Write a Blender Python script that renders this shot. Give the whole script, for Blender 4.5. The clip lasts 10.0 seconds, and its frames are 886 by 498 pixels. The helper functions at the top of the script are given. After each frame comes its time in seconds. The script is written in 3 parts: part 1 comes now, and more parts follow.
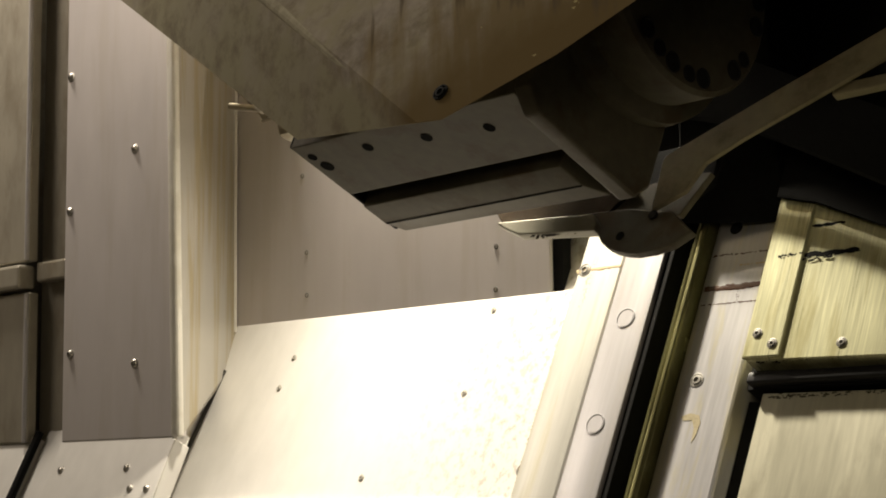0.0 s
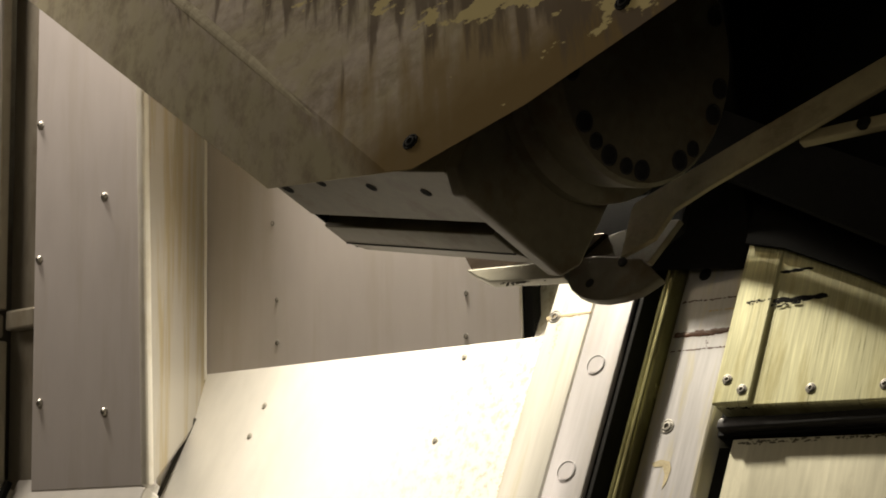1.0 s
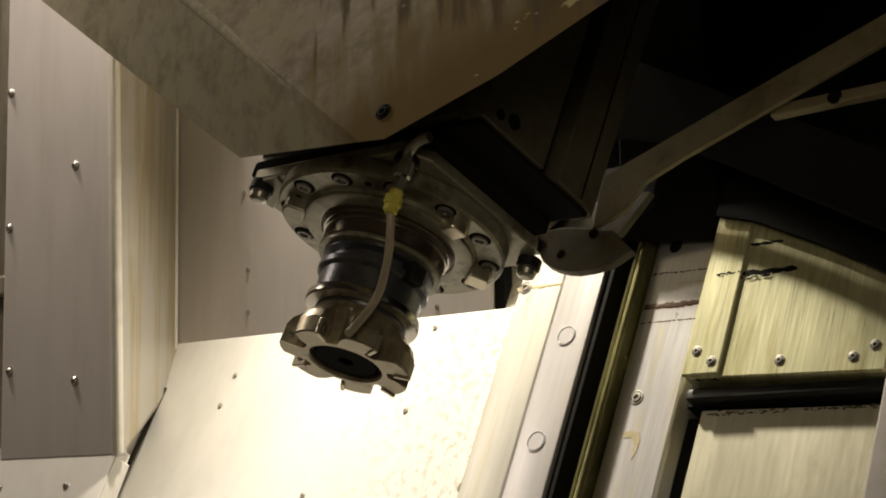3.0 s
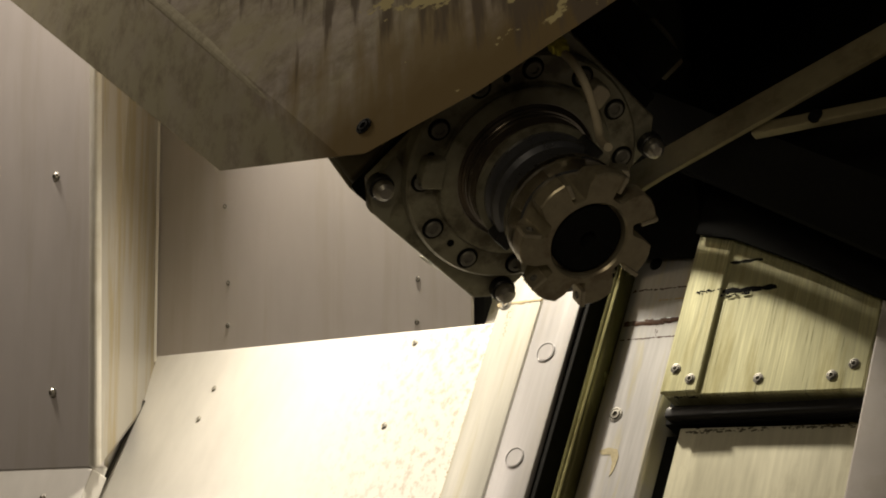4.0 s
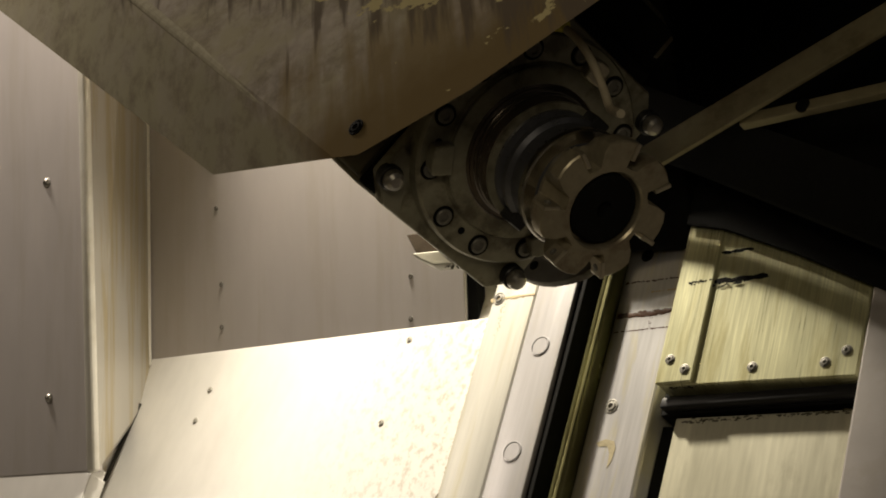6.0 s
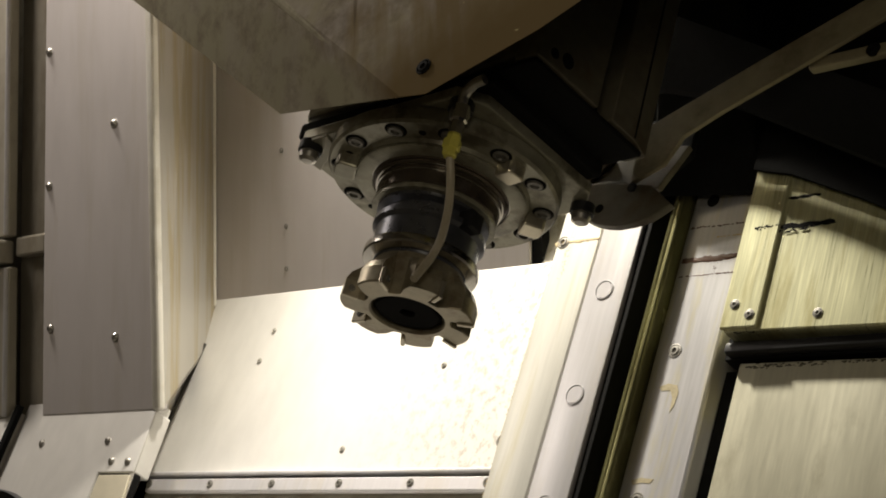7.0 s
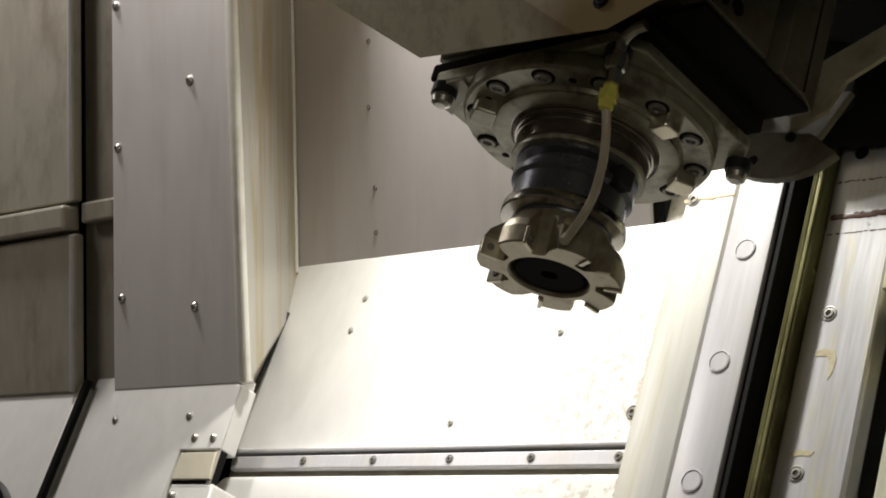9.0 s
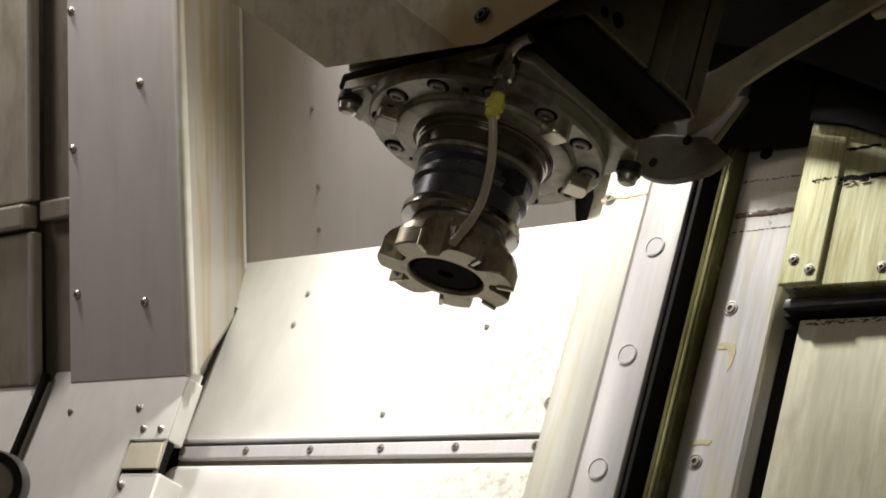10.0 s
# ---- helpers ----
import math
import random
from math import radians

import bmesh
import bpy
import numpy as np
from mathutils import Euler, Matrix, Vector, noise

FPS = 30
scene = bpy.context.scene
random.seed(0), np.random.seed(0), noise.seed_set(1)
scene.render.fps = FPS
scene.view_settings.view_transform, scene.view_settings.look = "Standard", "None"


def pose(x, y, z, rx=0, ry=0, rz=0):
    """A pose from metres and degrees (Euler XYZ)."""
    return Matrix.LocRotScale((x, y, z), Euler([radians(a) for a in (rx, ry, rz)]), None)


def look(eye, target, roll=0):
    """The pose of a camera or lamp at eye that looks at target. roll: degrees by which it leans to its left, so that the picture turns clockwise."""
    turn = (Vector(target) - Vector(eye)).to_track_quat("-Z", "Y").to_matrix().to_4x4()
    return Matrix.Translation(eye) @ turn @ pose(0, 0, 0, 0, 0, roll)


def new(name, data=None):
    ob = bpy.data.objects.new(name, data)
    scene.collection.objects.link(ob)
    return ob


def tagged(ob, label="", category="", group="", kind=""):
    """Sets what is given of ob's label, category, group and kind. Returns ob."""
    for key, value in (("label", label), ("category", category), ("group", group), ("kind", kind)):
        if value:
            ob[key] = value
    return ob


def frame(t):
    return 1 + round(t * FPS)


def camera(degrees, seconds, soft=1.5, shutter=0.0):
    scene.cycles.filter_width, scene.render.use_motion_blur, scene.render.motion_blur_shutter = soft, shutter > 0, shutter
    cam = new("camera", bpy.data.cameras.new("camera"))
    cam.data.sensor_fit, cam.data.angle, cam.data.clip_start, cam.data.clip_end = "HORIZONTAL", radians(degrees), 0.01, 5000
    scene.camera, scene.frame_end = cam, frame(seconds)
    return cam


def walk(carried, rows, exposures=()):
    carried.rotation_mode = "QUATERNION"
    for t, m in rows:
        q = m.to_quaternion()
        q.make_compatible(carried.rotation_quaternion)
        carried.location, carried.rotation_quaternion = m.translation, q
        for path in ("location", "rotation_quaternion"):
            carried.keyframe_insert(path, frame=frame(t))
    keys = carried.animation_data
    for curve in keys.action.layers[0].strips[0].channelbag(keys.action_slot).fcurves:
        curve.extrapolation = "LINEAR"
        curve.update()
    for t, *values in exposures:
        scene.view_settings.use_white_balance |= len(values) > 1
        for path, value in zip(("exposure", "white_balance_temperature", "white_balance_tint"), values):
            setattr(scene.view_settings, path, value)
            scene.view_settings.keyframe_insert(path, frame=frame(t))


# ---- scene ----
cam = camera(28.0, 10.0, 1.9)
PATH = [
    (0, (2.078, -1.74, -0.247), (0.716, -0.3, 0.019), -0.7),
    (0.5, (2.079, -1.746, -0.246), (0.73, -0.299, 0.045), -1.0),
    (1, (2.081, -1.744, -0.243), (0.749, -0.285, 0.071), -1.1),
    (1.5, (2.081, -1.743, -0.245), (0.75, -0.284, 0.072), -0.9),
    (2, (2.082, -1.747, -0.244), (0.746, -0.288, 0.055), -1.2),
    (2.5, (2.082, -1.748, -0.244), (0.758, -0.278, 0.048), -1.2),
    (3.8, (2.083, -1.744, -0.249), (0.787, -0.247, 0.029), -0.5),
    (4, (2.083, -1.744, -0.245), (0.789, -0.249, 0.054), -0.4),
    (4.5, (2.083, -1.745, -0.245), (0.811, -0.242, 0.102), -0.5),
    (5, (2.087, -1.744, -0.243), (0.819, -0.24, 0.118), -1.2),
    (5.5, (2.086, -1.74, -0.243), (0.811, -0.241, 0.113), -1.4),
    (5.7, (2.086, -1.748, -0.242), (0.808, -0.245, 0.088), -1.6),
    (6.8, (2.083, -1.765, -0.243), (0.762, -0.282, -0.004), -1.2),
    (7, (2.083, -1.762, -0.251), (0.742, -0.297, -0.014), -1.0),
    (7.5, (2.081, -1.758, -0.25), (0.729, -0.301, -0.033), -1.4),
    (8, (1.997, -1.745, -0.244), (0.637, -0.293, -0.042), -1.6),
    (8.5, (1.89, -1.769, -0.249), (0.561, -0.291, -0.031), -1.4),
    (9, (1.864, -1.763, -0.249), (0.535, -0.283, -0.04), -1.5),
    (9.5, (1.894, -1.744, -0.248), (0.548, -0.278, -0.049), -1.6),
    (10, (2.002, -1.754, -0.249), (0.659, -0.286, -0.053), -1.7),
]
walk(cam, [(t, look(eye, target, roll)) for t, eye, target, roll in PATH],
     exposures=[(0, 0.0, 7000, 10), (2.5, -0.05, 7050, 10), (4.5, -0.25, 7100, 10), (5.7, -0.25, 7100, 10), (7.5, 0.0, 6250, 10), (9.0, 0.05, 5950, 10), (10.0, 0.05, 6100, 10)])

# ---- light ----
LIT = 63.8  # slope of the bed in degrees
BED = pose(0, 0, 0, LIT, 0, 0)  # x along the bed, y up the slope, z out of it


def on_bed(x, q, w):
    return BED @ Vector((x, q, w))


world = bpy.data.worlds.new("world")
scene.world = world
world.use_nodes = True
world.node_tree.nodes["Background"].inputs[0].default_value = (0.9, 0.95, 1.0, 1)
world.node_tree.nodes["Background"].inputs[1].default_value = 0.0


def lamp(name, kind, power, colour, m, **more):
    data = bpy.data.lights.new(name, kind)
    data.energy, data.color = power, colour
    for key, value in more.items():
        if key == "size":
            data.size = value
        if key == "size_y":
            data.shape, data.size_y = "RECTANGLE", value
        if key == "radius":
            data.shadow_soft_size = value
        if key == "cone":
            data.spot_size = radians(value)
        if key == "blend":
            data.spot_blend = value
    ob = new(name, data)
    ob.matrix_world = m
    return ob


WORK = on_bed(0.38, 0.74, 0.40)
lamp("work_light", "SPOT", 194, (1.0, 0.93, 0.79), look(WORK, on_bed(0.67, -0.36, 0.0)), radius=0.03, cone=90, blend=1.0)
# Unseen small lamp, placed so the column shades the slope's upper left.
lamp("tube_light", "AREA", 30, (1.0, 0.92, 0.81), look((-0.66, -0.36, 1.50), (0.30, -0.10, -0.20)), size=0.25, size_y=0.2)
# Unseen fill added at the left for walls and casing.
lamp("bay_light", "AREA", 3.6, (1.0, 0.89, 0.78), look((-0.62, -0.95, 0.85), (0.15, -0.1, 0.0)), size=0.40, size_y=0.35)
# Fill added near the camera, in place of bounce onto the head.
lamp("door_light", "AREA", 2.9, (1.0, 0.88, 0.66), look((2.0, -1.7, 0.25), (0.95, -0.35, 0.2)), size=0.5, size_y=0.35)


# ---- materials ----
def mat(name, base, rough=0.5, metal=0.0, grain=0.15, stain=None, stain_amount=0.0, scale=8.0, stretch=(1, 1, 1), bump=0.05, gate=None, stain_scale=6.0, drip=(1, 1, 1)):
    m = bpy.data.materials.new(name)
    m.use_nodes = True
    n, l = m.node_tree.nodes, m.node_tree.links
    b = n["Principled BSDF"]
    b.inputs["Metallic"].default_value = metal
    co = n.new("ShaderNodeTexCoord")
    mp = n.new("ShaderNodeMapping")
    mp.inputs["Scale"].default_value = stretch
    l.new(co.outputs["Object"], mp.inputs["Vector"])
    fine = n.new("ShaderNodeTexNoise")
    fine.inputs["Scale"].default_value, fine.inputs["Detail"].default_value = scale * 12, 6
    l.new(mp.outputs[0], fine.inputs["Vector"])
    wide = n.new("ShaderNodeTexNoise")
    wide.inputs["Scale"].default_value, wide.inputs["Detail"].default_value = scale, 4
    l.new(mp.outputs[0], wide.inputs["Vector"])
    both = n.new("ShaderNodeMath")
    both.operation = "MULTIPLY_ADD"
    both.inputs[1].default_value = 0.5
    l.new(fine.outputs["Fac"], both.inputs[0])
    half = n.new("ShaderNodeMath")
    half.operation = "MULTIPLY"
    half.inputs[1].default_value = 0.5
    l.new(wide.outputs["Fac"], half.inputs[0])
    l.new(half.outputs[0], both.inputs[2])
    ramp = n.new("ShaderNodeValToRGB")
    ramp.color_ramp.elements[0].position, ramp.color_ramp.elements[1].position = 0.3, 0.7
    ramp.color_ramp.elements[0].color = (*[c * (1 - grain) for c in base], 1)
    ramp.color_ramp.elements[1].color = (*[min(1, c * (1 + grain)) for c in base], 1)
    l.new(both.outputs[0], ramp.inputs[0])
    colour = ramp.outputs[0]
    if stain:
        mp2 = n.new("ShaderNodeMapping")
        mp2.inputs["Scale"].default_value = drip
        l.new(co.outputs["Object"], mp2.inputs["Vector"])
        spot = n.new("ShaderNodeTexNoise")
        spot.inputs["Scale"].default_value, spot.inputs["Detail"].default_value = stain_scale, 8
        spot.inputs["Roughness"].default_value = 0.65
        l.new(mp2.outputs[0], spot.inputs["Vector"])
        edge = n.new("ShaderNodeValToRGB")
        edge.color_ramp.elements[0].position, edge.color_ramp.elements[1].position = 0.5, 0.62
        edge.color_ramp.elements[1].color = (stain_amount,) * 3 + (1,)
        l.new(spot.outputs["Fac"], edge.inputs[0])
        mix = n.new("ShaderNodeMix")
        mix.data_type = "RGBA"
        amount = edge.outputs[0]
        if gate:
            along = n.new("ShaderNodeSeparateXYZ")
            l.new(co.outputs["Object"], along.inputs[0])
            amount = n.new("ShaderNodeMath")
            amount.operation = "MULTIPLY"
            span = n.new("ShaderNodeMapRange")
            span.inputs["From Min"].default_value, span.inputs["From Max"].default_value = gate
            l.new(along.outputs["X"], span.inputs["Value"])
            l.new(span.outputs[0], amount.inputs[0])
            l.new(edge.outputs[0], amount.inputs[1])
            amount = amount.outputs[0]
        l.new(amount, mix.inputs[0])
        l.new(colour, mix.inputs[6])
        mix.inputs[7].default_value = (*stain, 1)
        colour = mix.outputs[2]
    l.new(colour, b.inputs["Base Color"])
    rr = n.new("ShaderNodeMapRange")
    rr.inputs["To Min"].default_value, rr.inputs["To Max"].default_value = max(0.02, rough - 0.12), min(1, rough + 0.12)
    l.new(both.outputs[0], rr.inputs["Value"])
    l.new(rr.outputs[0], b.inputs["Roughness"])
    if bump:
        bp = n.new("ShaderNodeBump")
        bp.inputs["Strength"].default_value, bp.inputs["Distance"].default_value = bump, 0.002
        l.new(both.outputs[0], bp.inputs["Height"])
        l.new(bp.outputs[0], b.inputs["Normal"])
    return m


WALL = mat("painted_steel", (0.56, 0.525, 0.52), 0.42, 0.25, 0.05, (0.38, 0.33, 0.24), 0.16, 3, (1, 1, 0.35), 0.03, stain_scale=4, drip=(6, 6, 0.6))
TAB = mat("yellowed_sheet", (0.50, 0.46, 0.36), 0.45, 0.2, 0.08, None, 0, 6)
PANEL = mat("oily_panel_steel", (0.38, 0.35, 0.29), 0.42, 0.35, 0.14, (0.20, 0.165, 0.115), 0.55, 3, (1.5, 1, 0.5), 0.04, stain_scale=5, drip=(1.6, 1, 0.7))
CHEEK = mat("streaked_steel", (0.44, 0.42, 0.38), 0.42, 0.25, 0.06, (0.36, 0.27, 0.10), 0.55, 3, (1, 1, 0.35), 0.03, stain_scale=5, drip=(3, 7, 0.35))
PALE = mat("pale_screw", (0.46, 0.44, 0.40), 0.45, 0.4, 0.1, None, 0, 20)
FOLD = mat("pale_seam_and_highlight", (0.74, 0.72, 0.66), 0.35, 0.1, 0.08, (0.45, 0.40, 0.30), 0.3, 8, (1, 1, 0.3), 0.03, stain_scale=8)
OCHRE = mat("dried_rust_film", (0.40, 0.31, 0.17), 0.5, 0.0, 0.35, None, 0, 30)
SLOPE = mat("pale_sheet_steel", (0.66, 0.645, 0.62), 0.40, 0.2, 0.07, (0.37, 0.33, 0.27), 0.75, 4, (1, 0.5, 1), 0.03, gate=(0.38, 0.66), stain_scale=85, drip=(1, 0.8, 1))
RAIL = mat("ground_steel", (0.50, 0.49, 0.51), 0.34, 0.3, 0.09, (0.48, 0.42, 0.28), 0.2, 6, (3, 0.15, 1), 0.03, stain_scale=5, drip=(3, 0.8, 1))
COVER = mat("oily_way_cover_steel", (0.60, 0.59, 0.37), 0.30, 0.3, 0.34, (0.34, 0.29, 0.10), 0.5, 5, (8, 0.25, 1), 0.05, stain_scale=6, drip=(5, 0.7, 1))
LEDGE = mat("oil_yellowed_ledge", (0.57, 0.56, 0.52), 0.36, 0.3, 0.1, (0.46, 0.42, 0.27), 0.45, 6, (3, 0.15, 1), 0.03, stain_scale=5, drip=(9, 0.5, 1))
LIP = mat("oil_wet_lip_steel", (0.25, 0.24, 0.11), 0.25, 0.6, 0.35, (0.07, 0.06, 0.02), 0.7, 6, (8, 0.3, 1), 0.03, stain_scale=9, drip=(6, 0.6, 1))
WAY = mat("oil_stained_strip", (0.43, 0.425, 0.44), 0.34, 0.3, 0.16, (0.46, 0.41, 0.20), 0.5, 6, (3, 0.2, 1), 0.03, stain_scale=7, drip=(7, 0.8, 1))
LOWER = mat("weathered_cover_steel", (0.56, 0.54, 0.42), 0.36, 0.25, 0.16, (0.30, 0.27, 0.18), 0.5, 4, (4, 0.4, 1), 0.04, stain_scale=9, drip=(1.5, 0.5, 1))
BOX = mat("cast_head_steel", (0.115, 0.102, 0.072), 0.56, 0.15, 0.28, (0.075, 0.050, 0.026), 0.7, 6, (1, 1, 1), 0.05, stain_scale=16)


def casing_material():
    """Grey casing with flaking cream paint above, oil runs below it, and sides painted lighter for the light on them.
    """
    m = mat("stained_grey_casing", (0.370, 0.328, 0.285), 0.62, 0.0, 0.30, None, 0, 6, (1, 1, 1), 0.05)
    n, l = m.node_tree.nodes, m.node_tree.links
    b = n["Principled BSDF"]
    b.inputs["Specular IOR Level"].default_value = 0.0
    base = b.inputs["Base Color"].links[0].from_socket
    co = n.new("ShaderNodeTexCoord")
    sep = n.new("ShaderNodeSeparateXYZ")
    l.new(co.outputs["Object"], sep.inputs[0])

    def noisy(scale, size, detail=8, rough=0.6):
        mp = n.new("ShaderNodeMapping")
        mp.inputs["Scale"].default_value = size
        l.new(co.outputs["Object"], mp.inputs["Vector"])
        t = n.new("ShaderNodeTexNoise")
        t.inputs["Scale"].default_value, t.inputs["Detail"].default_value, t.inputs["Roughness"].default_value = scale, detail, rough
        l.new(mp.outputs[0], t.inputs["Vector"])
        return t.outputs["Fac"]

    def ranged(value, a, b_, c=0.0, d=1.0):
        r = n.new("ShaderNodeMapRange")
        for k, v in zip(("From Min", "From Max", "To Min", "To Max"), (a, b_, c, d)):
            r.inputs[k].default_value = v
        l.new(value, r.inputs["Value"])
        return r.outputs[0]

    def calc(op, a, b_):
        k = n.new("ShaderNodeMath")
        k.operation = op
        for socket, v in zip(k.inputs, (a, b_)):
            if isinstance(v, float):
                socket.default_value = v
            else:
                l.new(v, socket)
        return k.outputs[0]

    def blend(fac, a, colour):
        x = n.new("ShaderNodeMix")
        x.data_type = "RGBA"
        l.new(fac, x.inputs[0])
        l.new(a, x.inputs[6])
        x.inputs[7].default_value = (*colour, 1)
        return x.outputs[2]

    skew = n.new("ShaderNodeCombineXYZ")
    l.new(calc("ADD", sep.outputs["X"], calc("MULTIPLY", sep.outputs["Y"], 0.43)), skew.inputs[0])
    l.new(calc("MULTIPLY", sep.outputs["Y"], 0.11), skew.inputs[1])
    drips = n.new("ShaderNodeTexNoise")
    drips.inputs["Scale"].default_value, drips.inputs["Detail"].default_value = 62, 4
    l.new(skew.outputs[0], drips.inputs["Vector"])
    high = calc("ADD", calc("ADD", sep.outputs["Y"], calc("MULTIPLY", sep.outputs["X"], 0.37)), -0.345)
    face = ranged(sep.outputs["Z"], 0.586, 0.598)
    runs = ranged(calc("ADD", drips.outputs["Fac"], ranged(high, -0.085, 0.03, -0.20, 0.17)), 0.46, 0.58, 0, 0.8)
    flakes = ranged(calc("ADD", noisy(21, (1, 1.5, 1), 9, 0.62), ranged(high, -0.055, 0.075, -0.19, 0.20)), 0.515, 0.535, 0, 0.9)
    flakes, runs = calc("MULTIPLY", flakes, face), calc("MULTIPLY", runs, face)
    edge = ranged(calc("ADD", calc("ADD", calc("MULTIPLY", noisy(11, (1, 0.6, 1), 7), 0.5), calc("MULTIPLY", drips.outputs["Fac"], 0.5)), ranged(calc("ADD", sep.outputs["X"], calc("MULTIPLY", sep.outputs["Y"], -0.6)), 0.74, 1.26, -0.22, 0.17)), 0.44, 0.60, 0, 0.85)
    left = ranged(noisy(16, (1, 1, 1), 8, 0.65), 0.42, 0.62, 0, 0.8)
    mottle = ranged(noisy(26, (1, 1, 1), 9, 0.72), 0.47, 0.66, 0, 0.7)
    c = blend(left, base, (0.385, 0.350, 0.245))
    # Side faces painted lighter in place of light from the left.
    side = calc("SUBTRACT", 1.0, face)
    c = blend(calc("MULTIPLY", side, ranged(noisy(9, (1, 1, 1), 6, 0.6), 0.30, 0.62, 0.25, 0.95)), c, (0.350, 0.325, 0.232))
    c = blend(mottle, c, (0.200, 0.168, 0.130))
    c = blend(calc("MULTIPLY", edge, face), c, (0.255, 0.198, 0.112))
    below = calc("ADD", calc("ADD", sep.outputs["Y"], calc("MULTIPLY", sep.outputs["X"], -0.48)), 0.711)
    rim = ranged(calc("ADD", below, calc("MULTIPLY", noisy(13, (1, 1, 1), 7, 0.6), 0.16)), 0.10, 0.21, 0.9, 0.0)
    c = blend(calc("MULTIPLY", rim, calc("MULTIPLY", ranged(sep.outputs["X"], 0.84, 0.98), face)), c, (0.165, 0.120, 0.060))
    c = blend(runs, c, (0.120, 0.098, 0.080))
    c = blend(flakes, c, (0.520, 0.450, 0.245))
    l.new(c, b.inputs["Base Color"])
    return m


FACE = mat("oily_face_steel", (0.31, 0.295, 0.225), 0.34, 0.35, 0.25, (0.07, 0.052, 0.03), 0.75, 8, (1, 1, 1), 0.04, stain_scale=18)
PALEPLATE = mat("pale_cover_plate", (0.30, 0.285, 0.225), 0.42, 0.2, 0.1, (0.17, 0.13, 0.07), 0.35, 8, (1, 1, 1), 0.03, stain_scale=9)
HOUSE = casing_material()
RIDGE = mat("worn_casing_edge", (0.420, 0.385, 0.295), 0.62, 0.0, 0.25, (0.10, 0.085, 0.06), 0.6, 10, (1, 1, 1), 0.06, stain_scale=14)
BLACK = mat("black_oxide_steel", (0.025, 0.025, 0.027), 0.42, 0.4, 0.3, None, 0, 10)
# Black for rubber and holes, and for sheets that stand in for shade.
DARK = mat("dark_rubber_and_shade", (0.010, 0.010, 0.010), 0.8, 0, 0.3, None, 0, 10)
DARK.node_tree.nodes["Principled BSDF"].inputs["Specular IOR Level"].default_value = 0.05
CHROME = mat("polished_steel", (0.55, 0.53, 0.50), 0.20, 1.0, 0.12, None, 0, 8, (1, 1, 6), 0.02)
TOOL = mat("worn_cutter_steel", (0.40, 0.355, 0.26), 0.32, 0.55, 0.2, (0.16, 0.11, 0.07), 0.55, 12, stain_scale=30)
RIDGE.node_tree.nodes["Principled BSDF"].inputs["Specular IOR Level"].default_value = 0.0
HOLDER = mat("blued_holder_steel", (0.17, 0.175, 0.20), 0.30, 0.75, 0.2, None, 0, 10)
BRASS = mat("yellow_fitting", (0.72, 0.66, 0.13), 0.4, 0.3, 0.1, None, 0, 20)
BRACE = mat("oil_yellowed_steel", (0.27, 0.235, 0.145), 0.45, 0.15, 0.2, (0.12, 0.085, 0.035), 0.6, 6, (1, 1, 1), 0.04, stain_scale=14)
NOSE = mat("oily_spindle_steel", (0.13, 0.105, 0.085), 0.24, 0.75, 0.3, (0.05, 0.035, 0.025), 0.5, 8, (1, 4, 1), 0.03, stain_scale=10)
HOSE = mat("pale_hose", (0.42, 0.37, 0.28), 0.45, 0.0, 0.15, (0.2, 0.15, 0.08), 0.4, 15)
BOLT = mat("bolt_steel", (0.45, 0.43, 0.40), 0.32, 0.85, 0.15, None, 0, 20)
SCREW = mat("dull_screw", (0.22, 0.21, 0.19), 0.5, 0.6, 0.2, None, 0, 20)
SMEAR = mat("dark_oil_smear", (0.06, 0.05, 0.025), 0.35, 0.0, 0.3, None, 0, 20)
GREYSEAL = mat("grey_sealant", (0.050, 0.046, 0.038), 0.6, 0.0, 0.25, None, 0, 12)
THIN = mat("thin_dried_film", (0.40, 0.345, 0.22), 0.4, 0.1, 0.3, None, 0, 30)
RUST = mat("wet_rust_residue", (0.055, 0.020, 0.009), 0.22, 0.0, 0.5, None, 0, 30, bump=0.4)
INSERT = mat("carbide_insert", (0.58, 0.53, 0.42), 0.32, 0.8, 0.12, None, 0, 12, bump=0.01)


# ---- mesh helpers ----
def mesh_of(bm, name, material):
    me = bpy.data.meshes.new(name)
    bmesh.ops.recalc_face_normals(bm, faces=bm.faces)
    bm.to_mesh(me)
    bm.free()
    me.materials.append(material)
    return me


def smooth(me, limit=19):
    me.polygons.foreach_set("use_smooth", [True] * len(me.polygons))
    me.set_sharp_from_angle(angle=radians(limit))
    return me


def part(name, bm, material, parent, label="", m=None, kind=""):
    ob = new(name, smooth(mesh_of(bm, name, material)))
    if parent:
        ob.parent = parent
    if m is not None:
        ob.matrix_basis = m
    return tagged(ob, label, "", "", kind)


def bevel(bm, width, segments=2, only=None):
    if width:
        bmesh.ops.bevel(bm, geom=only or bm.edges[:], offset=width, segments=segments, affect="EDGES", profile=0.5)
    return bm


def block(x0, x1, y0, y1, z0, z1, r=0.001, seg=2):
    bm = bmesh.new()
    bmesh.ops.create_cube(bm, size=1, matrix=Matrix.Translation(((x0 + x1) / 2, (y0 + y1) / 2, (z0 + z1) / 2)) @ Matrix.Diagonal((x1 - x0, y1 - y0, z1 - z0, 1)))
    return bevel(bm, r, seg)


